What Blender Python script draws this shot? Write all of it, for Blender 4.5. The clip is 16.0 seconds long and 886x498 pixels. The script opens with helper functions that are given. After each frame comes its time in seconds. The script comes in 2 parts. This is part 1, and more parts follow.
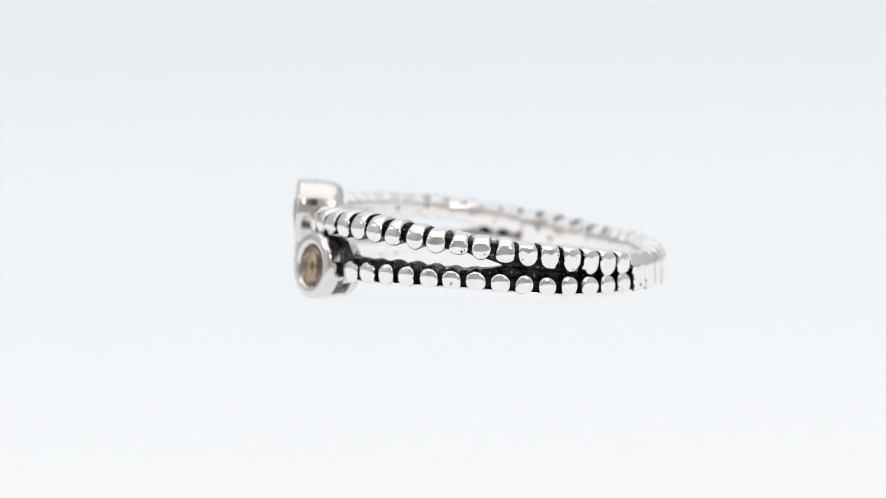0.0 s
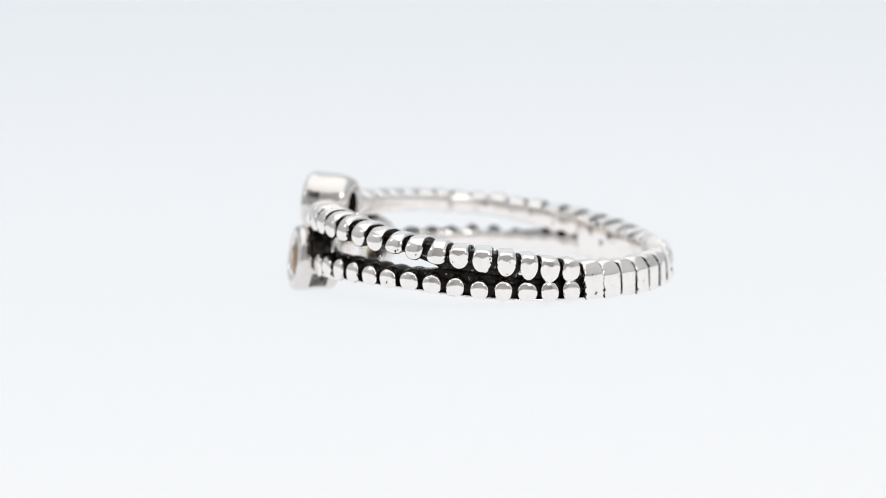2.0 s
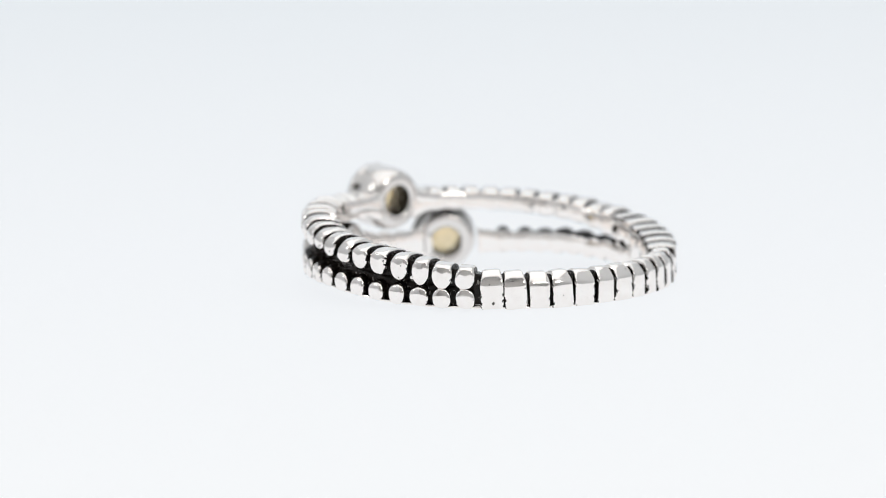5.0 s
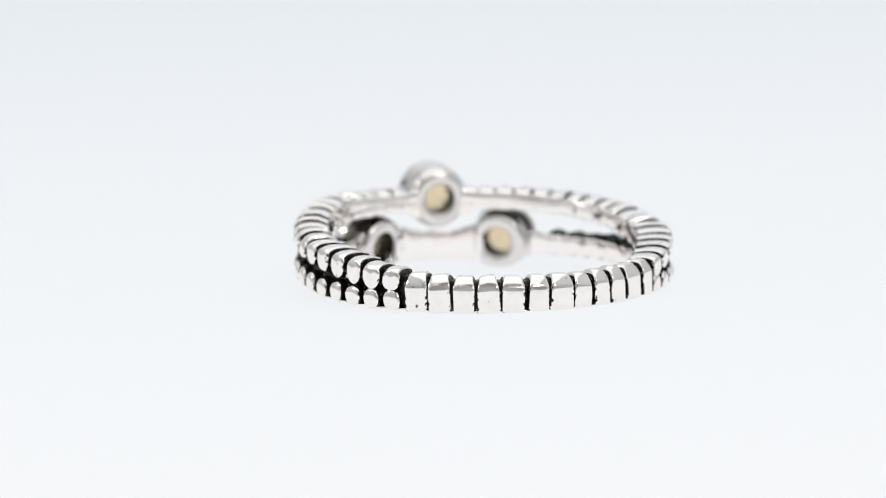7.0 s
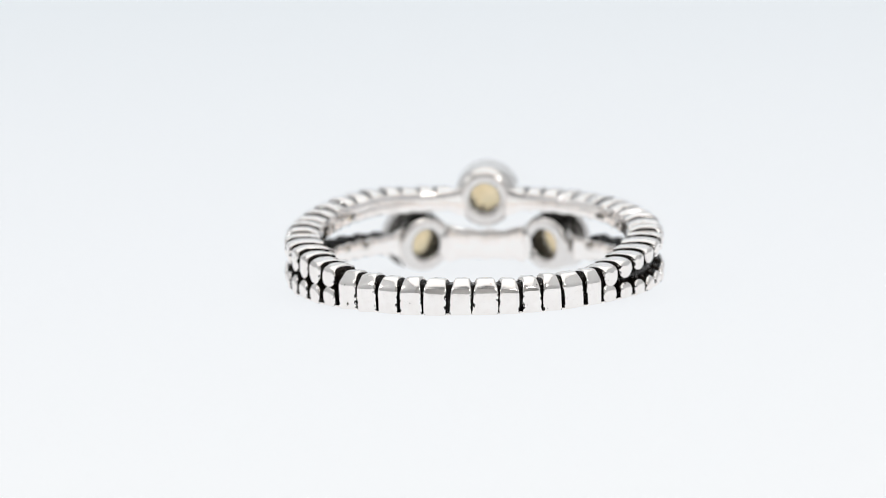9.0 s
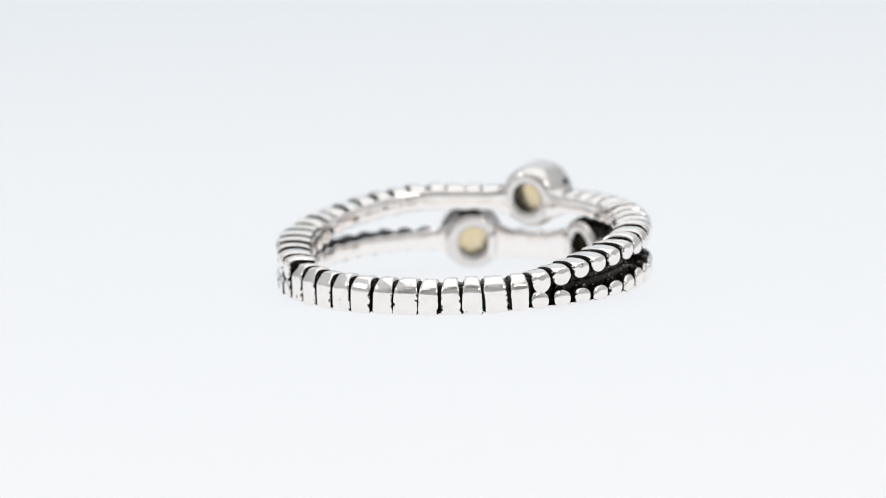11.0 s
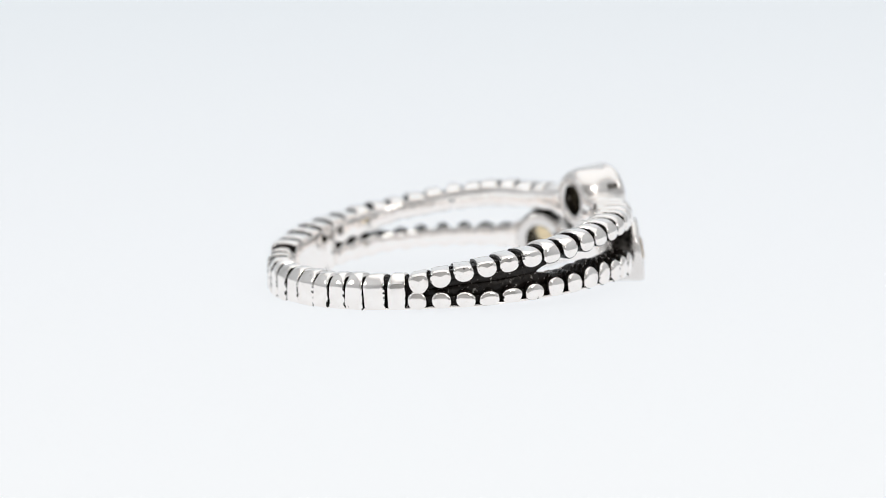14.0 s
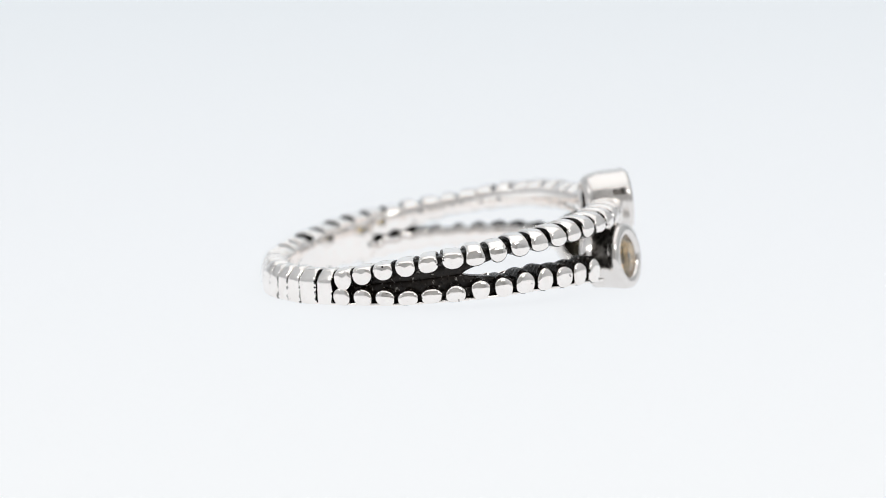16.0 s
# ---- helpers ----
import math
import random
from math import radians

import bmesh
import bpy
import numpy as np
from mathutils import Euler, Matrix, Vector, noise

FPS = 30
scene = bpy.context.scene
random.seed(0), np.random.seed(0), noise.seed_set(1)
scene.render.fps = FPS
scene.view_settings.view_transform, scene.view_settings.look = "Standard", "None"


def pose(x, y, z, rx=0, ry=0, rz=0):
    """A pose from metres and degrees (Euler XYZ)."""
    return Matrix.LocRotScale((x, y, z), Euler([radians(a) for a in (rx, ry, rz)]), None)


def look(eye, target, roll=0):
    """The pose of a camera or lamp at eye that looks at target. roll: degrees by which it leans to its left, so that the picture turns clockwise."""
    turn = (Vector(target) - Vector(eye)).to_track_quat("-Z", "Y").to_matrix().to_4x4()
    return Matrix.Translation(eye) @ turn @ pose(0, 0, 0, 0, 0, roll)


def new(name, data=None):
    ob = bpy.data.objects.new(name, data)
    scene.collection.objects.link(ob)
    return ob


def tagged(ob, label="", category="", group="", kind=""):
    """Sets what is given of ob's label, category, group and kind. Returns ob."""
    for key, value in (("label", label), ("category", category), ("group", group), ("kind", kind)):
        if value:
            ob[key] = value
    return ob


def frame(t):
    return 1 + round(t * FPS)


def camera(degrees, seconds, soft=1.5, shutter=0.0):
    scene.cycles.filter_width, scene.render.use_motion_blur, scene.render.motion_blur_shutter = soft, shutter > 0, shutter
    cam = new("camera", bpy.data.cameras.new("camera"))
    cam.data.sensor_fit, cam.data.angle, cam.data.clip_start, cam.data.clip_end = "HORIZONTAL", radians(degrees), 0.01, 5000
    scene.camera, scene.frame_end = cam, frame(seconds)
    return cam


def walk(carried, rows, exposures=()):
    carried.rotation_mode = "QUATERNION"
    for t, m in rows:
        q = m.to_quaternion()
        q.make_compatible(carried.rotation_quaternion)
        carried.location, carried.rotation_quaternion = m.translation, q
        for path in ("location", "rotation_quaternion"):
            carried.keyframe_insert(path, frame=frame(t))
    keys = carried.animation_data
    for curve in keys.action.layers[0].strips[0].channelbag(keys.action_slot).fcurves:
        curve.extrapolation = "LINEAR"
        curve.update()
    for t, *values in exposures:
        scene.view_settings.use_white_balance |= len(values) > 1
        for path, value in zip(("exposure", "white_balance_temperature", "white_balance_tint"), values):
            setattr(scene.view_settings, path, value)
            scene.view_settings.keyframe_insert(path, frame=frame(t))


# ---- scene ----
# A silver ring with three stones, turning on a white product-photo table.
# Lengths of the ring are written in millimetres and scaled by MM.
MM = 0.001

# ---- camera ----
cam = camera(10.065, 16.0, soft=0.92)
EYE = Vector((-1.983, -279.316, 38.768)) * MM
AHEAD = Vector((0.0, 0.991478, -0.130272))
# slow, slight rise and fall of the camera against the table: seconds, mm
BOB = [(0, -0.019), (1, -0.043), (2, -0.046), (3, -0.03), (4, -0.002), (5.2, 0.042), (6.5, 0.089), (7.5, 0.116), (8.5, 0.13), (9.2, 0.13), (10.2, 0.113), (11.3, 0.073), (12, 0.037), (13, -0.024), (14, -0.087), (15, -0.138), (16, -0.157)]


def camera_row(t, rise):
    eye = EYE + Vector((0.02402, 0.13023, 0.99119)) * rise * MM
    return t, look(eye, eye + AHEAD, -1.376)


walk(cam, [camera_row(t, rise) for t, rise in BOB])
cam.data.dof.use_dof = True
cam.data.dof.focus_distance = 0.2725
cam.data.dof.aperture_fstop = 35.0

# ---- light ----
world = bpy.data.worlds.new("studio")
world.use_nodes = True
world.node_tree.nodes["Background"].inputs["Color"].default_value = (0.93, 0.96, 1.0, 1)
world.node_tree.nodes["Background"].inputs["Strength"].default_value = 0.1
scene.world = world
scene.view_settings.exposure = -0.15


def area_lamp(name, eye, target, wide, deep, watts, colour=(1.0, 0.98, 0.95)):
    data = bpy.data.lights.new(name, "AREA")
    data.shape, data.size, data.size_y = "RECTANGLE", wide, deep
    data.energy, data.color = watts, colour
    ob = new(name, data)
    ob.matrix_world = look(eye, target)
    return ob


area_lamp("overhead_softbox", (0.0, 0.0, 0.72), (0.0, 0.0, 0), 0.96, 1.0, 2.5)
area_lamp("front_panel", (0.25, -0.34, 0.32), (0, 0, 0), 0.13, 0.11, 0.38)
area_lamp("side_panel", (-0.44, -0.10, 0.33), (0, 0, 0), 0.09, 0.07, 0.2)


# ---- materials ----
def material(name, colour, rough, metal=0.0):
    mat = bpy.data.materials.new(name)
    mat.use_nodes = True
    b = mat.node_tree.nodes["Principled BSDF"]
    b.inputs["Base Color"].default_value = (*colour, 1)
    b.inputs["Roughness"].default_value = rough
    b.inputs["Metallic"].default_value = metal
    return mat, mat.node_tree, b


def noise_node(tree, scale, detail=3.0, rough=0.55):
    n = tree.nodes.new("ShaderNodeTexNoise")
    n.inputs["Scale"].default_value = scale
    n.inputs["Detail"].default_value = detail
    n.inputs["Roughness"].default_value = rough
    c = tree.nodes.new("ShaderNodeTexCoord")
    tree.links.new(c.outputs["Object"], n.inputs["Vector"])
    return n


def ramp_node(tree, source, stops):
    r = tree.nodes.new("ShaderNodeValToRGB")
    els = r.color_ramp.elements
    while len(els) < len(stops):
        els.new(0.5)
    for e, (at, col) in zip(els, stops):
        e.position = at
        e.color = (*col, 1)
    tree.links.new(source, r.inputs["Fac"])
    return r


def bump_node(tree, source, strength, distance, b):
    n = tree.nodes.new("ShaderNodeBump")
    n.inputs["Strength"].default_value = strength
    n.inputs["Distance"].default_value = distance
    tree.links.new(source, n.inputs["Height"])
    tree.links.new(n.outputs["Normal"], b.inputs["Normal"])
    return n


def silver(name="polished_silver", low=0.06, high=0.15, pits=0.285, patina=False, tone=1.0):
    mat, tree, b = material(name, (0.93, 0.92, 0.9), 0.1, 1.0)
    fine = noise_node(tree, 2000, 3)
    broad = noise_node(tree, 900, 2)
    info = tree.nodes.new("ShaderNodeObjectInfo")       # no two beads wear alike
    many = tree.nodes.new("ShaderNodeMath")
    many.operation = "MULTIPLY"
    many.inputs[1].default_value = 37.0
    tree.links.new(info.outputs["Random"], many.inputs[0])
    for n in (fine, broad):
        n.noise_dimensions = "4D"
        tree.links.new(many.outputs[0], n.inputs["W"])
    ro = ramp_node(tree, broad.outputs["Fac"], [(0.3, (low,) * 3), (0.7, (high,) * 3)])
    tree.links.new(ro.outputs["Color"], b.inputs["Roughness"])
    co = ramp_node(tree, fine.outputs["Fac"], [(pits, (0.12, 0.11, 0.1)), (pits + 0.03, (0.935 * tone, 0.892 * tone, 0.86 * tone)), (0.6, (0.97 * tone, 0.934 * tone, 0.906 * tone))])
    tree.links.new(co.outputs["Color"], b.inputs["Base Color"])
    if patina:      # ragged blackening left along both flanks of a bead
        edge = noise_node(tree, 3600, 4, 0.65)
        edge.noise_dimensions = "4D"
        tree.links.new(many.outputs[0], edge.inputs["W"])
        where = tree.nodes.new("ShaderNodeTexCoord")
        axes = tree.nodes.new("ShaderNodeSeparateXYZ")
        tree.links.new(where.outputs["Object"], axes.inputs["Vector"])
        off = tree.nodes.new("ShaderNodeMath")
        off.operation = "ABSOLUTE"
        tree.links.new(axes.outputs["X"], off.inputs[0])
        far = tree.nodes.new("ShaderNodeMath")
        far.operation = "MULTIPLY_ADD"
        far.inputs[1].default_value = 1000.0
        tree.links.new(off.outputs[0], far.inputs[0])
        ragged = tree.nodes.new("ShaderNodeMapRange")
        ragged.inputs["To Min"].default_value, ragged.inputs["To Max"].default_value = -0.35, 0.35
        tree.links.new(edge.outputs["Fac"], ragged.inputs["Value"])
        tree.links.new(ragged.outputs["Result"], far.inputs[2])
        mask = ramp_node(tree, far.outputs[0], [(0.55, (0, 0, 0)), (0.58, (1, 1, 1))])
        blend = tree.nodes.new("ShaderNodeMix")
        blend.data_type = "RGBA"
        tree.links.new(mask.outputs["Color"], blend.inputs[0])
        tree.links.new(co.outputs["Color"], blend.inputs[6])
        blend.inputs[7].default_value = (0.03, 0.026, 0.022, 1)
        tree.links.new(blend.outputs[2], b.inputs["Base Color"])
    bump_node(tree, broad.outputs["Fac"], 0.6, 0.00004, b)
    return mat


def oxidised():
    mat, tree, b = material("oxidised_silver", (0.02, 0.019, 0.018), 0.35, 0.1)
    n = noise_node(tree, 4000, 4)
    # last stop paints pale specks that stand in for tiny glints
    co = ramp_node(tree, n.outputs["Fac"], [(0.35, (0.009, 0.007, 0.0055)), (0.62, (0.019, 0.014, 0.011)), (0.72, (0.4, 0.38, 0.35))])
    tree.links.new(co.outputs["Color"], b.inputs["Base Color"])
    ro = ramp_node(tree, n.outputs["Fac"], [(0.3, (0.12,) * 3), (0.7, (0.3,) * 3)])
    tree.links.new(ro.outputs["Color"], b.inputs["Roughness"])
    b.inputs["Specular IOR Level"].default_value = 0.28
    bump_node(tree, n.outputs["Fac"], 0.7, 0.0001, b)
    return mat


def gem():
    mat, tree, b = material("champagne_stone", (0.86, 0.7, 0.4), 0.04)
    b.inputs["Transmission Weight"].default_value = 0.95
    b.inputs["IOR"].default_value = 1.3
    b.inputs["Coat Weight"].default_value = 0.7
    b.inputs["Coat IOR"].default_value = 1.8
    n = noise_node(tree, 900, 2)
    co = ramp_node(tree, n.outputs["Fac"], [(0.3, (0.9, 0.74, 0.52)), (0.7, (0.98, 0.86, 0.64))])
    tree.links.new(co.outputs["Color"], b.inputs["Base Color"])
    return mat


def white_sheet(name, colour, rough):
    mat, tree, b = material(name, colour, rough)
    b.inputs["Specular IOR Level"].default_value = 0.08
    n = noise_node(tree, 14, 3)
    lo = tuple(c * 0.985 for c in colour)
    co = ramp_node(tree, n.outputs["Fac"], [(0.3, lo), (0.7, colour)])
    tree.links.new(co.outputs["Color"], b.inputs["Base Color"])
    return mat


def darkened():
    mat, tree, b = material("darkened_silver", (0.2, 0.19, 0.18), 0.35, 0.9)
    n = noise_node(tree, 2200, 3)
    co = ramp_node(tree, n.outputs["Fac"], [(0.38, (0.035, 0.03, 0.026)), (0.7, (0.3, 0.28, 0.26))])
    tree.links.new(co.outputs["Color"], b.inputs["Base Color"])
    bump_node(tree, n.outputs["Fac"], 0.5, 0.00006, b)
    return mat


def lit_back():
    mat, tree, b = material("lit_stone_back", (0.98, 0.87, 0.58), 0.25)
    n = noise_node(tree, 1500, 2)
    # brighter tint than the stone, standing in for light shining through it
    co = ramp_node(tree, n.outputs["Fac"], [(0.3, (1.0, 0.8, 0.48)), (0.7, (1.0, 0.86, 0.58))])
    tree.links.new(co.outputs["Color"], b.inputs["Base Color"])
    b.inputs["Transmission Weight"].default_value = 0.9
    b.inputs["IOR"].default_value = 1.06
    return mat


SILVER, BLACK, STONE, NECK, PALE = silver(patina=True), oxidised(), gem(), darkened(), lit_back()
SATIN = silver("satin_silver", 0.15, 0.27, 0.19, tone=0.87)
INNER = silver("worn_polished_silver", 0.05, 0.1, 0.19, tone=1.03)
SWEEP = white_sheet("glowing_acrylic", (0.09, 0.091, 0.093), 0.75)
glow = SWEEP.node_tree.nodes["Principled BSDF"]     # emission added to the sheet, so the ground stays white and nearly shadowless
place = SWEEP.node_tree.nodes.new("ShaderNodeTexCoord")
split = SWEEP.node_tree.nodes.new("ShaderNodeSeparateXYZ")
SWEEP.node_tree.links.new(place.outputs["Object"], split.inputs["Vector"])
reach = SWEEP.node_tree.nodes.new("ShaderNodeMapRange")     # background fall-off towards the back, put into the emission colour
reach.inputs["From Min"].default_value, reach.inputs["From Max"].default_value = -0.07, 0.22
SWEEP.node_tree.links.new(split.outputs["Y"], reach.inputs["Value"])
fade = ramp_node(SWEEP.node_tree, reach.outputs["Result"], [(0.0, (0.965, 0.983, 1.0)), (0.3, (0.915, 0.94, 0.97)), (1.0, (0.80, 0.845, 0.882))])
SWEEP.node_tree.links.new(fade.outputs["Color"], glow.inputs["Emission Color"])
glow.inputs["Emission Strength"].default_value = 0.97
PANEL = white_sheet("white_panel", (0.8, 0.81, 0.82), 0.7)
DIM = white_sheet("grey_panel", (0.52, 0.51, 0.5), 0.8)
TABLE = white_sheet("grey_table", (0.45, 0.45, 0.46), 0.6)


# ---- mesh helpers ----
def mesh_of(name, bm, materials, smooth=True):
    bmesh.ops.recalc_face_normals(bm, faces=bm.faces)
    data = bpy.data.meshes.new(name)
    bm.to_mesh(data)
    bm.free()
    for m in materials:
        data.materials.append(m)
    for p in data.polygons:
        p.use_smooth = smooth
    return data


def part(name, data, parent, label=""):
    ob = new(name, data)
    ob.parent = parent
    return tagged(ob, label) if label else ob


def slab(name, corners, thick, mat):
    """A panel from four corners, with thickness along its normal."""
    bm = bmesh.new()
    a, b, c, d = (Vector(p) for p in corners)
    n = (b - a).cross(d - a).normalized() * thick
    lo = [bm.verts.new(p) for p in (a, b, c, d)]
    hi = [bm.verts.new(p + n) for p in (a, b, c, d)]
    bm.faces.new(lo), bm.faces.new(hi)
    for i in range(4):
        j = (i + 1) % 4
        bm.faces.new((lo[i], lo[j], hi[j], hi[i]))
    return new(name, mesh_of(name, bm, [mat], False))


# ---- the table, and an unseen light tent added for fill and reflections ----
FLOOR = -0.14 * MM
SHEET = 0.27      # half the width of the sheet, m


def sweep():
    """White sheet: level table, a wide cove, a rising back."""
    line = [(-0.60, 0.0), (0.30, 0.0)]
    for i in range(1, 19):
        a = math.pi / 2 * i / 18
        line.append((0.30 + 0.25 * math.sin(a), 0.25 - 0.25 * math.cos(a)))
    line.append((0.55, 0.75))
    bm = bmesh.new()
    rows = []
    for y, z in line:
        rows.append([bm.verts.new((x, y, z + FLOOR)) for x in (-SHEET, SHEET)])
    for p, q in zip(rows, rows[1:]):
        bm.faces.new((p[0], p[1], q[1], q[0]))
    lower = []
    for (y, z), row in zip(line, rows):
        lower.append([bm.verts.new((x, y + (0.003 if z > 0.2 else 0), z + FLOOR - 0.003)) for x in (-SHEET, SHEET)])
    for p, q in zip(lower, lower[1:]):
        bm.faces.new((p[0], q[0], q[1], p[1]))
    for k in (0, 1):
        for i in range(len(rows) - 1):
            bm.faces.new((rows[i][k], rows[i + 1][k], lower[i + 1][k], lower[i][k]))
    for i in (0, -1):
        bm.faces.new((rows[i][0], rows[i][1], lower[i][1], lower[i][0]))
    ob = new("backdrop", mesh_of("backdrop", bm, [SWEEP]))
    return tagged(ob, "seamless white acrylic sheet with added glow, curving up behind the ring", "backdrop", kind="structure")


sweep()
tagged(slab("floor", [(-0.5, -0.6, -0.0033), (0.5, -0.6, -0.0033), (0.5, 0.56, -0.0033), (-0.5, 0.56, -0.0033)], -0.02, TABLE),
       "plain grey table top under the acrylic sheet", "table", kind="structure")
tagged(slab("wall_north", [(-0.5, 0.57, -0.012), (0.5, 0.57, -0.012), (0.5, 0.57, 0.75), (-0.5, 0.57, 0.75)], 0.01, PANEL),
       "unseen white rear reflector of the added light tent", "wall", kind="structure")
tagged(slab("wall_east", [(0.51, -0.6, -0.035), (0.51, 0.56, -0.035), (0.51, 0.56, 0.75), (0.51, -0.6, 0.75)], -0.01, PANEL),
       "unseen white side reflector of the added light tent", "wall", kind="structure")
tagged(slab("wall_west", [(-0.51, -0.6, -0.035), (-0.51, 0.56, -0.035), (-0.51, 0.56, 0.75), (-0.51, -0.6, 0.75)], 0.01, PANEL),
       "unseen white side reflector of the added light tent", "wall", kind="structure")
tagged(slab("ceiling", [(-0.52, -0.6, 0.76), (0.52, -0.6, 0.76), (0.52, 0.56, 0.76), (-0.52, 0.56, 0.76)], 0.01, PANEL),
       "unseen white roof reflector of the added light tent", "ceiling", kind="structure")
# unseen grey panel behind the camera, added to grey the bead facets
tagged(slab("wall_south", [(-0.52, -0.62, -0.035), (0.52, -0.62, -0.035), (0.52, -0.62, 0.75), (-0.52, -0.62, 0.75)], -0.01, DIM),
       "unseen grey front panel, added for grey reflections in the silver", "wall", kind="structure")

# ---- the ring ----
ring = new("ring")
tagged(ring, "silver split-band ring with blackened beading and three champagne stones", "ring")

FRONT = 95.5        # bearing of the upper stone in the ring's own frame, degrees
R_IN = 8.30


def curve(table, psi):
    xs = [a for a, _ in table]
    ys = [b for _, b in table]
    return float(np.interp(psi, xs, ys))


# heights over the table, mm, by bearing from the front of the ring
U_TOP = [(-180, 1.75), (-165, 1.72), (-151, 1.79), (-142, 1.86), (-132, 2.01), (-123, 2.23), (-116, 2.5), (-108, 2.71), (-101, 2.94), (-94, 3.14), (-87, 3.36), (-79, 3.54), (-72, 3.76),
         (-63, 3.94), (-54, 4.13), (-40, 4.32), (-25, 4.48), (0, 4.6), (41, 4.75), (49, 4.62), (57, 4.45), (64, 4.27), (72, 4.0), (79, 3.8), (86, 3.66), (93, 3.48), (101, 3.28), (107, 3.1),
         (114, 2.93), (122, 2.7), (131, 2.4), (138, 2.12), (145, 1.97), (154, 1.87), (161, 1.82), (180, 1.75)]
U_BOT = [(-130, 1.0), (-122, 1.36), (-115, 1.66), (-101, 2.03), (-94, 2.2), (-84, 2.44), (-71, 2.8), (-58, 3.07), (-45, 3.29), (-25, 3.47), (0, 3.55), (45, 3.55), (60, 3.28), (70, 3.04), (78, 2.88),
         (85, 2.63), (93, 2.36), (101, 2.15), (108, 1.88), (115, 1.65), (121, 1.45), (130, 1.18)]
L_TOP = [(-130, 1.0), (-108, 0.98), (-101, 1.07), (-94, 1.21), (-87, 1.4), (-80, 1.54), (-73, 1.67), (-62, 1.76), (-45, 1.78), (-24, 2.0), (0, 2.1), (24, 2.15), (48, 2.13), (63, 2.08), (77, 1.93),
         (84, 1.82), (91, 1.66), (98, 1.51), (105, 1.37), (112, 1.29), (120, 1.18), (130, 1.14)]
L_BOT = [(-180, -0.1), (-165, -0.1), (-150, -0.05), (-135, 0.05), (-122, 0.15), (-112, 0.18), (-101, 0.31), (-91, 0.41), (-80, 0.52), (-69, 0.65), (-50, 0.68), (-20, 0.45), (0, 0.45), (20, 0.55), (38, 1.05), (60, 1.06),
         (70, 1.02), (77, 0.95), (84, 0.86), (91, 0.71), (98, 0.57), (105, 0.41), (112, 0.3), (120, 0.2), (128, 0.12), (137, 0.07), (150, -0.02), (165, -0.1), (180, -0.1)]


def psi_of(phi):
    return (phi - FRONT + 180) % 360 - 180


def oval(phi):
    """The band is a little out of round: mm to add to its radius."""
    a = radians(phi)
    return 0.31 * math.cos(a) ** 2 + 0.04 * math.cos(a) - 0.3 * max(0.0, -math.sin(a)) ** 2


def spot(r, phi, z):
    a = radians(phi)
    r += oval(phi)
    return Vector((r * math.cos(a), r * math.sin(a), z)) * MM


def recess(phi, lower=False):
    """Mm by which the inner side stands back: the single band is thinner, and the lower branch behind its stones."""
    phi = phi % 360
    single = min(1.0, max(0.0, (phi - 206) / 24)) * min(1.0, max(0.0, (346 - phi) / 24))
    stones = min(1.0, max(0.0, (phi - 35) / 26)) * min(1.0, max(0.0, (155 - phi) / 26))
    return 0.45 * single + (0.5 * stones if lower else 0.0)


def strip(name, first, last, low, high, r0, r1, mats, wavy=0.0, wavy_low=0.0, dome=0.0, label="", soft=0.05, thin=False):
    """A band swept round the ring between two bearings; low(psi) and high(psi) in mm."""
    bm = bmesh.new()
    n = max(2, int(abs(last - first) / 1.0))
    prev = None
    for i in range(n + 1):
        phi = first + (last - first) * i / n
        p = psi_of(phi)
        lo, hi = low(p), high(p)
        s = min(soft, (hi - lo) * 0.3)
        swing = math.cos(radians((phi + 33.8) / 7.03 * 360))
        swing *= 1 - 0.65 * opened(phi) if wavy or wavy_low else 1
        w, v = wavy * swing, wavy_low * swing
        ring_pts = [(r0, lo + s - v), (r0 + s, lo - v), (r1 - s, lo - v), (r1, lo + s - v), (r1, hi - s + w), (r1 - s, hi + w), (r0 + s, hi + w), (r0, hi - s + w)]
        if dome:
            ring_pts = ring_pts[2:6] + [(r0 + dome * (0.8 * abs(2 * q - 1) ** 5 + 0.2 * (2 * q - 1) ** 2), hi + w - (hi + w - lo + v) * q) for q in (0, 0.06, 0.12, 0.2, 0.32, 0.5, 0.68, 0.8, 0.88, 0.94, 1)]
        ring_pts = [(r + recess(phi, thin) * max(0.0, (9.86 - r) / 1.56), z) for r, z in ring_pts]
        vs = [bm.verts.new(spot(r, phi, z)) for r, z in ring_pts]
        m = len(vs)
        if prev:
            for k in range(m):
                bm.faces.new((prev[k], prev[(k + 1) % m], vs[(k + 1) % m], vs[k]))
        else:
            bm.faces.new(vs)
        prev = vs
    bm.faces.new(prev)
    return part(name, mesh_of(name, bm, mats), ring, label)


SPLIT_A, SPLIT_B = -126.3 + 360, 322.8      # bearings at which the single band parts in two
UP_A, UP_B = FRONT + 9.5, FRONT - 9.5 + 360     # the upper branches end at the upper bezel
LO_A, LO_B = 121.5 + 8.5, 68.5 - 9.5 + 360      # the lower branches end at the lower bezels

u_top, u_bot = (lambda p: curve(U_TOP, p)), (lambda p: curve(U_BOT, p))
l_top, l_bot = (lambda p: curve(L_TOP, p)), (lambda p: curve(L_BOT, p))

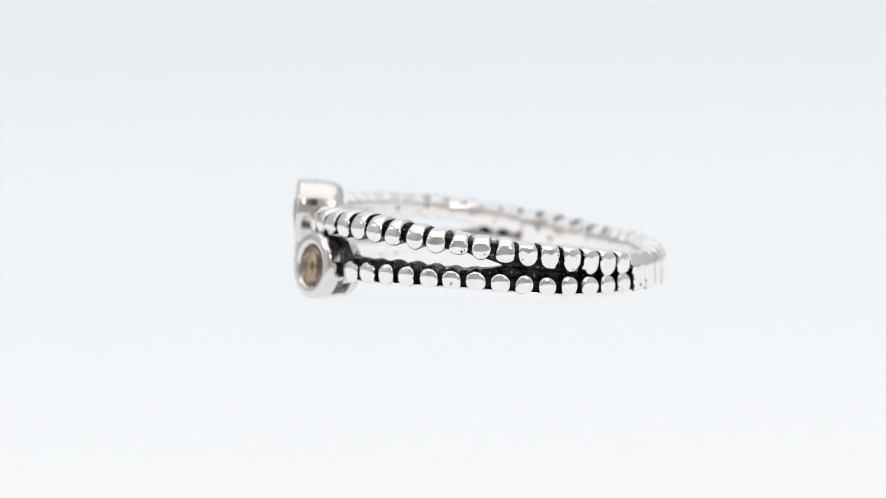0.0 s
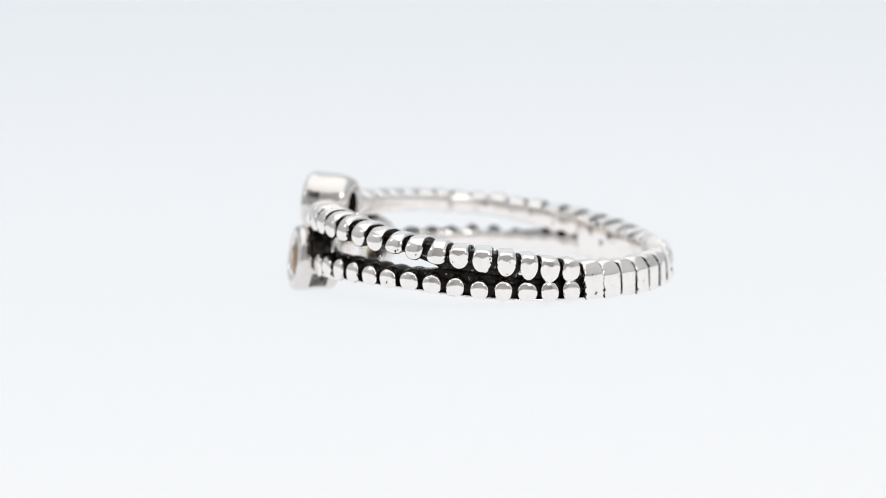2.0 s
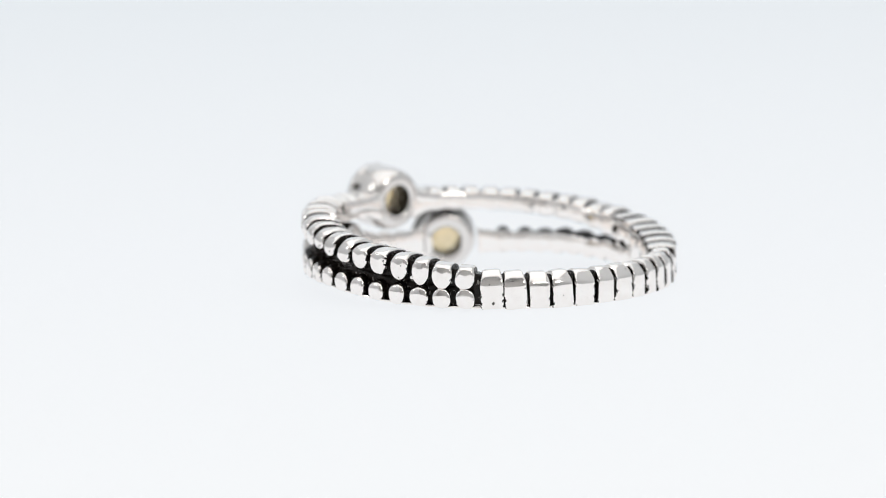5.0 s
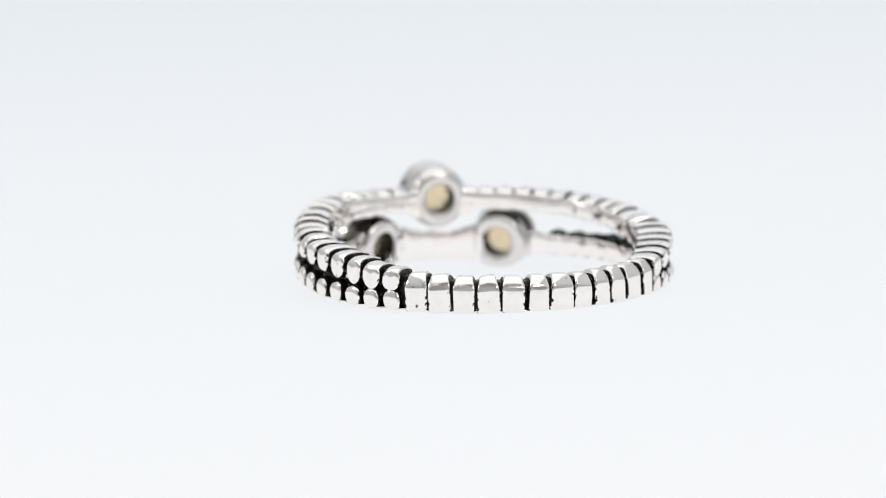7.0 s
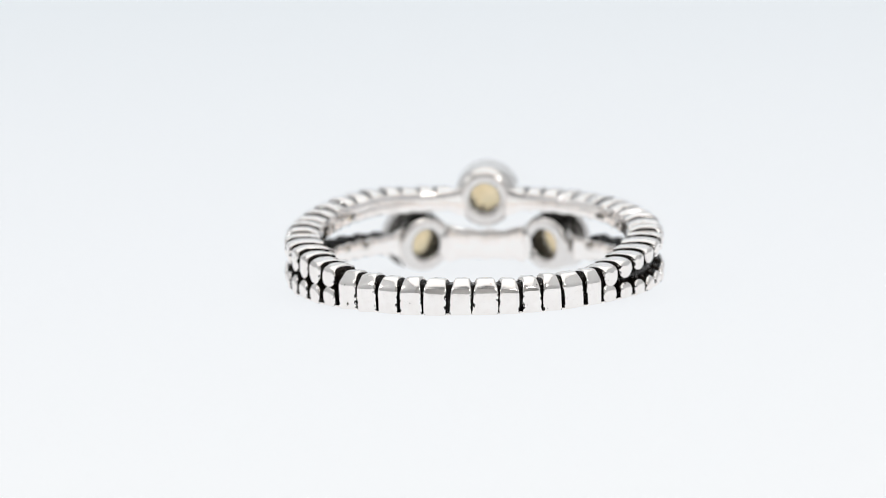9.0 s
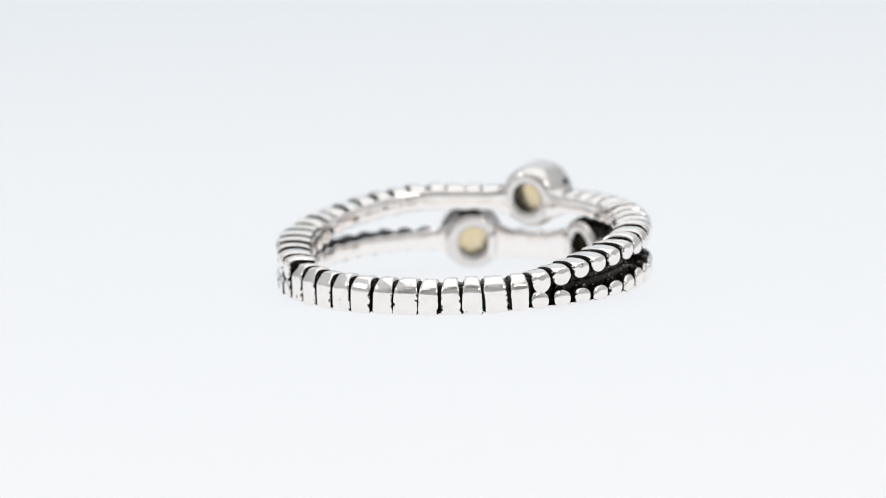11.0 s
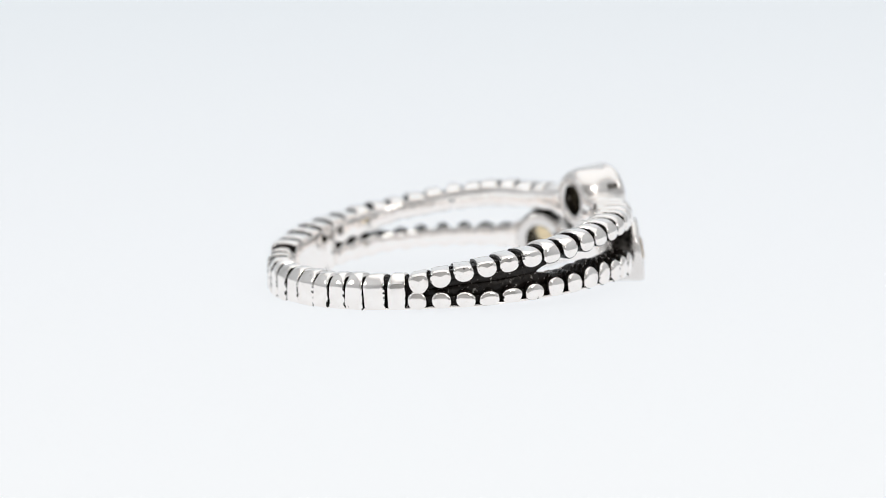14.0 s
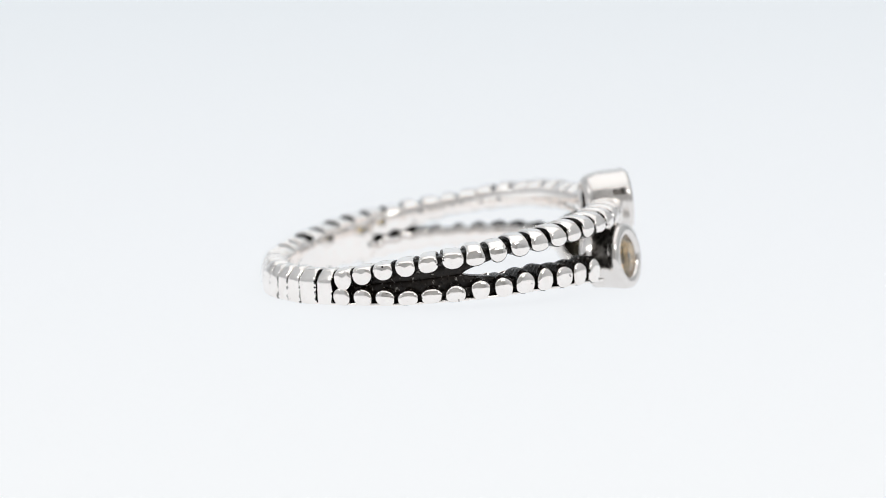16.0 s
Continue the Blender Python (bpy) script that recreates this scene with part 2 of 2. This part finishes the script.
# blackened cores, set back behind the beads
strip("core", SPLIT_A - 3, SPLIT_B + 3, lambda p: l_bot(p) + 0.14, lambda p: u_top(p) - 0.26, 8.42, 9.95, [BLACK], label="blackened groove floor of the single band")
for a, b in ((UP_A, SPLIT_A - 2.5), (SPLIT_B + 2.5, UP_B)):
    strip("core", a, b, lambda p: u_bot(p) + 0.1, lambda p: u_top(p) - 0.26, 8.42, 9.86, [BLACK], label="blackened groove floor of the upper branch")
for a, b in ((LO_A, SPLIT_A - 2.5), (SPLIT_B + 2.5, LO_B)):
    strip("core", a, b, lambda p: l_bot(p) + 0.12, lambda p: l_top(p) - 0.25, 8.42, 9.86, [BLACK], label="blackened groove floor of the lower branch", thin=True)
strip("core", 78.5, 112.5, lambda p: l_bot(p) + 0.12, lambda p: l_top(p) - 0.16, 8.42, 9.86, [BLACK], label="blackened groove floor between the lower stones", thin=True)


def opened(phi):
    """0 where a web closes the fork, 1 where the two branches stand free."""
    phi = phi % 360
    far = 187.0 - phi if 90 <= phi < 300 else (phi if phi < 90 else phi - 360) - 4.0
    x = min(1.0, max(0.0, far / 15.0))
    return x ** 0.6


def fork_mid(p):
    return (l_top(p) + u_bot(p)) / 2


def web_low(p):
    return fork_mid(p) + opened(p + FRONT) * (u_bot(p) + 0.1 - fork_mid(p))


def web_high(p):
    return fork_mid(p) - opened(p + FRONT) * (fork_mid(p) - l_top(p) + 0.12)


SLIT = 0.13


def inner_low(p):
    m = fork_mid(p) - 0.1 + SLIT
    return m + opened(p + FRONT) * (u_bot(p) - 0.2 - m)


def inner_high(p):
    m = fork_mid(p) - 0.1 - SLIT
    return m - opened(p + FRONT) * (m - l_top(p) + 0.02)


# blackened web that closes the fork, its two halves parting towards the stones
for a, b in ((171.0, SPLIT_A - 2), (SPLIT_B + 2, 380.0)):
    strip("web", a, b, web_low, lambda p: u_bot(p) + 0.22, 8.6, 9.7, [BLACK], label="blackened web in the fork of the band")
    strip("web", a, b, lambda p: l_top(p) - 0.3, lambda p: web_high(p) + 0.004, 8.6, 9.7, [BLACK], label="blackened web in the fork of the band")


def flare(p, *stones):
    """The inner walls widen into the collars of the stones, mm."""
    return sum(1.0 * math.exp(-(((p + FRONT - at + 180) % 360 - 180) / 9.0) ** 2) for at in stones)


# polished inner walls
strip("inner_wall", 204.0, 349.5, lambda p: l_bot(p) + 0.03, lambda p: u_top(p) - 0.26, R_IN, 8.52, [INNER], dome=0.085, label="polished silver inner wall")
for a, b in ((UP_A - 2, 204.0), (349.5, UP_B + 2)):
    strip("inner_wall", a, b, lambda p: inner_low(p) - flare(p, 95.6), lambda p: u_top(p) - 0.26 + 0.8 * flare(p, 95.6), R_IN, 8.52, [INNER], dome=0.085, wavy_low=0.1, label="polished silver inner wall")
for a, b in ((LO_A - 2, 204.0), (349.5, LO_B + 2), (81.5, 110)):
    strip("inner_wall", a, b, lambda p: l_bot(p) + 0.03 - 0.8 * flare(p, 118.4, 73.1), lambda p: inner_high(p) + flare(p, 118.4, 73.1), R_IN, 8.52, [INNER], dome=0.085, wavy=0.1, label="polished silver inner wall", thin=True)

# thin silver rail on which the lower row of beads sits
for a, b in ((LO_A, LO_B), (78.5, 112.5)):
    strip("base_rail", a, b, lambda p: l_bot(p) - 0.05, lambda p: l_bot(p) + 0.09, 8.9, 10.2, [INNER], label="thin polished silver rail under the beads")


# ---- beads ----
def bead_mesh(name, wide, top, bottom, n_top, n_bot, chamfer, crest, dark, seed, n_rear=0.0):
    """One bead, lofted along its radius: x across, y outward, z up; half heights top and bottom in mm.
    dark: 'none', 'under' or 'all' of the rod behind the face is blackened."""
    rng = random.Random(seed)
    n_rear = n_rear or n_top
    rear = [(8.35, min(0.3, chamfer * 0.8), -0.05, 0.0), (8.5, min(0.17, chamfer * 0.45), -0.045, 0.0), (8.72, min(0.05, chamfer * 0.15), -0.01, 0.0), (8.95, -crest * 0.6, 0.035, 0.0), (9.2, -crest * 0.9, 0.055, 0.0), (9.5, -crest, 0.06, 0.0), (9.8, -crest * 0.25, 0.06, 0.0)]
    flat = [(9.95, chamfer * 0.2, 0.055, 0.0), (10.1, chamfer * 0.55, 0.015, 0.0), (10.19, chamfer * 0.8, 0.0, 0.005), (10.25, chamfer * 0.98, 0.012, 0.02), (10.295, chamfer * 1.1, 0.04, 0.05), (10.32, chamfer * 1.25, 0.09, 0.1),
            (10.335, chamfer * 1.6, 0.2, 0.22)]
    domed = [(9.92, chamfer * 0.12, 0.055, 0.0), (10.06, chamfer * 0.36, 0.02, 0.0), (10.16, chamfer * 0.62, 0.005, 0.01), (10.235, chamfer * 0.9, 0.02, 0.04), (10.285, chamfer * 1.2, 0.06, 0.09), (10.32, chamfer * 1.6, 0.13, 0.17),
             (10.345, chamfer * 2.1, 0.25, 0.3)]
    sections = rear + (flat if dark == "none" else domed)
    stain = [9] * 28     # how far the blackening creeps out, side by side
    for _ in range(2):
        at, long = rng.randrange(28), rng.randrange(2, 5)
        for i in range(at, at + long):
            stain[i % 28] = 11 if dark == "none" else 10
    wob = [rng.uniform(-0.045, 0.045) for _ in range(6)]
    n = 28
    bm = bmesh.new()
    prev = None
    for k, (y, drop, side, lift) in enumerate(sections):
        hi, lo = top - drop, -bottom + lift
        mid = (hi + lo) / 2
        half_w = wide * (y / 10.3) / 2 - side
        vs = []
        for i in range(n):
            a = 2 * math.pi * i / n
            e = (n_rear if k < 7 else n_rear + (n_top - n_rear) * min(1.0, (k - 6) / 3)) if math.sin(a) > 0 else n_bot
            c, s = math.cos(a), math.sin(a)
            x = half_w * math.copysign(abs(c) ** (2 / e), c)
            z = mid + (hi - lo) / 2 * math.copysign(abs(s) ** (2 / e), s)
            bump = 1 + wob[0] * math.cos(a + wob[1] * 40) * 0.6 + wob[2] * math.cos(2 * a + wob[3] * 60) + wob[4] * math.sin(3 * a)
            vs.append(bm.verts.new(Vector((x * bump, y + 0.02 * wob[5] * k, mid + (z - mid) * bump)) * MM))
        if prev:
            for i in range(n):
                f = bm.faces.new((prev[i], prev[(i + 1) % n], vs[(i + 1) % n], vs[i]))
                s_mid = math.sin(2 * math.pi * (i + 0.5) / n)
                if k <= stain[i] and (dark == "all" or (dark == "under" and s_mid < 0.62) or abs(s_mid) < 0.62):
                    f.material_index = 1
        else:
            bm.faces.new(vs)
        prev = vs
    tip = bm.verts.new(Vector((0, sections[-1][0] + 0.012, (top - sections[-1][1] - bottom + sections[-1][3]) / 2)) * MM)
    for i in range(n):
        bm.faces.new((prev[i], prev[(i + 1) % n], tip))
    bm.normal_update()
    for e in bm.edges:
        if len(e.link_faces) == 2 and e.calc_face_angle() > radians(42):
            e.smooth = False
    return mesh_of(name, bm, [SILVER, BLACK])


BLOCKS = [bead_mesh("bead", 1.18, 0.84, 0.9, 6, 8, 0.42, 0.06, "none", s) for s in (1, 2, 3, 16, 17)]
UPPERS = [bead_mesh("bead", 1.21, 0.60, 0.77, 2.7, 2.1, 0.34, 0.07, "under", s, 5.0) for s in (4, 5, 6, 7, 14, 15)]
JOINED = [bead_mesh("bead", 1.2, 0.60, 0.77, 2.7, 2.15, 0.13, 0.04, "under", s, 5.0) for s in (31, 32, 33, 34)]   # flatter, next to the single band
LOWERS = [bead_mesh("bead", 1.14, 0.6, 0.54, 2.1, 2.5, 0.18, 0.0, "all", s) for s in (8, 9, 10, 11, 12, 13)]
rng = random.Random(5)


def set_bead(data, phi, z, slope=0.0, sx=1.0, sz=1.0, thin=False):
    ob = part("bead", data, ring)
    sy = 1 - recess(phi, thin) / 1.95
    ob.matrix_local = (Matrix.Rotation(radians(phi - 90 + rng.uniform(-0.25, 0.25)), 4, "Z") @ Matrix.Translation((0, (oval(phi) + 10.3 * (1 - sy)) * MM, (z + rng.uniform(-0.02, 0.02)) * MM))
                       @ Matrix.Rotation(slope + radians(rng.uniform(-3.5, 3.5)), 4, "Y") @ Matrix.Diagonal((sx * rng.uniform(0.91, 1.04), sy, sz * rng.uniform(0.97, 1.02), 1)))


def slope_of(low, high, phi):
    """Lean of a branch along its way, radians about the outward axis."""
    def mid(a):
        return (low(psi_of(a)) + high(psi_of(a))) / 2
    return math.atan2(mid(phi + 2) - mid(phi - 2), radians(4) * 10.0)


# grooves of the single band, degrees
GROOVES = [-126.3, -118.9, -111.4, -103.8, -96.0, -87.7, -80.1, -72.0, -64.9, -58.5, -51.7, -43.8, -37.2]
for a, b in zip(GROOVES, GROOVES[1:]):
    phi = (a + b) / 2
    p = psi_of(phi)
    set_bead(rng.choice(BLOCKS), phi, (u_top(p) + l_bot(p)) / 2, 0.0, (b - a) / 6.8, (u_top(p) - l_bot(p)) / 1.68)


def row_of_beads(meshes, first, step, count, low, high, height, start=0, broad=1.0):
    for i in range(start, count):
        phi = first + step * i
        p = psi_of(phi)
        set_bead(rng.choice(meshes), phi, (low(p) + high(p)) / 2, 0.6 * slope_of(low, high, phi), broad * abs(step) / 6.95, (high(p) - low(p)) / height, low is l_bot)


for first, step, broad in ((-131.0, -6.95, 0.955), (-33.7, 6.9, 1.0)):
    row_of_beads(JOINED, first, step, 6, u_bot, u_top, 1.18, 0, broad)
    row_of_beads(UPPERS, first, step, 18, u_bot, u_top, 1.18, 6, broad)
row_of_beads(LOWERS, -131.0, -7.25, 14, l_bot, l_top, 0.92, 0, 0.95)
row_of_beads(LOWERS, -33.9, 7.15, 13, l_bot, l_top, 0.92)
FRONTS = [bead_mesh("bead", 1.14, 0.46, 0.54, 3.0, 2.5, 0.18, 0.0, "none", s) for s in (21, 22)]
row_of_beads(FRONTS, 81.5, 7.0, 5, l_bot, l_top, 0.92)


# ---- bezels and stones ----
def lathe(name, line, mats, n=64, closed=True, smooth=True):
    bm = bmesh.new()
    rows = []
    for y, r in line:
        rows.append([bm.verts.new(Vector((r * math.cos(2 * math.pi * i / n), y, r * math.sin(2 * math.pi * i / n))) * MM) for i in range(n)])
    pairs = list(zip(rows, rows[1:])) + ([(rows[-1], rows[0])] if closed else [])
    for p, q in pairs:
        for i in range(n):
            bm.faces.new((p[i], p[(i + 1) % n], q[(i + 1) % n], q[i]))
    if not closed:
        bm.faces.new(rows[0]), bm.faces.new(rows[-1])
    return mesh_of(name, bm, mats, smooth)


def bezel_mesh(end, neck, collar, wide):
    """A round cup with its axis along y, open behind; end: the rim, neck: how far its root is blackened."""
    if neck > 9:
        root = [(8.7, collar - 0.12), (8.75, collar), (8.85, collar + 0.1), (9.0, 1.65), (9.4, 1.69), (10.0, 1.74)]
    else:
        root = [(8.2, collar - 0.2), (8.24, collar - 0.07), (8.34, collar + 0.06), (8.5, collar + 0.17), (8.7, collar + 0.25), (9.0, 1.77), (9.4, 1.8), (9.7, 1.8), (10.0, 1.8)]
    line = [(root[0][0] + 0.1, 0.86), (root[0][0] + 0.02, 0.94)] + root + [(10.4, wide - 0.02), (end - 0.4, wide), (end - 0.24, wide), (end - 0.13, wide - 0.035), (end - 0.04, wide - 0.125), (end, 1.5),
            (end, 1.34), (end - 0.04, 1.24), (end - 0.2, 1.17), (end - 0.9, 1.14), (root[0][0] + 1.3, 1.04), (root[0][0] + 1.26, 0.88)]
    data = lathe("bezel", line, [SATIN, NECK, BLACK])
    for p in data.polygons:
        y, r = p.center.y / MM, math.hypot(p.center.x, p.center.z) / MM
        if 9.25 < y < neck and r > 1.25 and p.center.z > -0.4 * MM:
            p.material_index = 1
        # dark patch painted low on the flank for the shadow under the bezel
        if neck > 10.4 and 9.4 < y < 10.3 and -1.45 < p.center.z / MM < -0.75:
            p.material_index = 1
        if neck < 9 and 9.65 < y < 10.3 and 0.6 < p.center.z / MM < 0.84 and r > 1.3:     # dark band on the flanks, just above the beads
            p.material_index = 1
        if r < 0.93 and y > root[0][0] + 0.07:
            p.material_index = 2
    return data


def gem_mesh(end, foot):
    """A cut stone: tapering foot, girdle, then two rows of staggered facets and a flat table."""
    n = 10
    bm = bmesh.new()
    rows = []
    for k, (y, r) in enumerate([(foot, 0.865), (foot + 0.3, 1.04), (end - 0.6, 1.14), (end - 0.45, 1.14), (end - 0.12, 0.92), (end + 0.1, 0.55)]):
        shift = 0.5 * (k % 2)
        rows.append([bm.verts.new(Vector((r * math.cos(2 * math.pi * (i + shift) / n), y, r * math.sin(2 * math.pi * (i + shift) / n))) * MM) for i in range(n)])
    for k, (p, q) in enumerate(zip(rows, rows[1:])):
        for i in range(n):
            j = (i + 1) % n
            if k % 2:
                bm.faces.new((p[i], q[j], q[i])), bm.faces.new((p[i], p[j], q[j]))
            else:
                bm.faces.new((p[i], p[j], q[i])), bm.faces.new((p[j], q[j], q[i]))
    bm.faces.new(rows[0]), bm.faces.new(rows[-1])
    data = mesh_of("gemstone", bm, [STONE, PALE], False)
    for p in data.polygons:
        p.material_index = 1 if p.center.y < (foot + 0.05) * MM else 0
    return data


# bearing of the hole at the inner wall, bearing of the axis, height
for hole, seat, aim, lean, z, end, neck, where in ((95.6, 8.3, 95.6, 5.0, 4.03, 10.85, 8.6, "upper branch"), (118.4, 8.82, 127.0, 7.0, 1.42, 11.22, 10.5, "lower branch"), (73.1, 8.82, 63.0, 7.0, 1.35, 10.98, 10.3, "lower branch")):
    bezel = part("bezel", bezel_mesh(end, neck, 1.5 if neck > 9 else 1.46, 1.84 if neck > 9 else 1.8), ring, "plain round polished silver bezel on the " + where)
    bezel.matrix_local = Matrix.Translation(spot(seat, hole, z)) @ Matrix.Rotation(radians(aim - 90), 4, "Z") @ Matrix.Rotation(radians(lean), 4, "X") @ Matrix.Translation((0, -seat * MM, 0))
    part("gemstone", gem_mesh(end, 9.48 if neck < 9 else 9.98), bezel, "faceted champagne-brown stone")


# ---- small marks on the inner wall ----
def mark(phi, z, wide, high):
    bm = bmesh.new()
    pts = [(-wide / 2, -high / 2), (wide / 2, -high * 0.4), (wide * 0.4, high / 2), (-wide / 2, high * 0.4)]
    r = R_IN + 0.012 + recess(phi)
    a = [bm.verts.new(spot(r - 0.014, phi + math.degrees(x / r), z + h)) for x, h in pts]
    b = [bm.verts.new(spot(r + 0.1, phi + math.degrees(x / r), z + h)) for x, h in pts]
    bm.faces.new(a), bm.faces.new(b)
    for i in range(4):
        bm.faces.new((a[i], a[(i + 1) % 4], b[(i + 1) % 4], b[i]))
    part("stamp_mark", mesh_of("stamp_mark", bm, [NECK], False), ring, "small blackened punch mark on the inner wall")


for phi, z, wide, high in ((343.0, 1.75, 0.16, 0.42), (338.5, 1.2, 0.3, 0.34), (344.5, 2.05, 0.5, 0.12), (205.5, 1.25, 0.22, 0.3), (207.0, 2.1, 0.24, 0.3)):
    mark(phi, z, wide, high)
# casting pits where the branches leave the single band
pits = random.Random(11)
for first, last in ((150, 192), (-2, 42)):
    for i in range(6):
        phi = first + (last - first) * (i + pits.uniform(0.1, 0.9)) / 6
        p = psi_of(phi)
        lo, hi = inner_low(p), u_top(p) - 0.25
        mark(phi, lo + (hi - lo) * pits.uniform(0.25, 0.7), pits.uniform(0.1, 0.26), pits.uniform(0.12, 0.28))


# ---- casting flaws on the beads ----
def flaw(name, phi, z, size, mat, r, label):
    bm = bmesh.new()
    bmesh.ops.create_uvsphere(bm, u_segments=12, v_segments=8, radius=size * MM)
    ob = part(name, mesh_of(name, bm, [mat]), ring, label)
    ob.matrix_local = Matrix.Translation(spot(r, phi, z)) @ Matrix.Rotation(radians(phi - 90), 4, "Z") @ Matrix.Diagonal((1.0, 0.5, 0.85, 1))


for phi, z, size in ((201.8, 1.98, 0.2), (212.5, 1.72, 0.13), (-24.5, 1.9, 0.14)):
    flaw("casting_nub", phi, z, size, SILVER, 10.2, "small silver casting nub under a bead")
for phi, z, size in ((181.0, 2.82, 0.1), (174.3, 3.0, 0.11), (-19.9, 2.25, 0.1), (192.4, 2.45, 0.07), (17.0, 3.1, 0.08)):
    flaw("casting_pit", phi, z, size, NECK, 10.3, "small blackened casting pit on a bead")


# ---- what moves ----
PIVOT = Vector((-0.8343, 1.3843, 0.0)) * MM
SPIN = -10.9      # degrees a second


def motions():
    rows = []
    for i in range(33):
        t = i * 0.5
        turn = Matrix.Rotation(radians(SPIN * (t - 8.0)), 4, "Z")
        rows.append((t, Matrix.Translation(PIVOT) @ turn @ Matrix.Translation(-PIVOT)))
    walk(ring, rows)


motions()
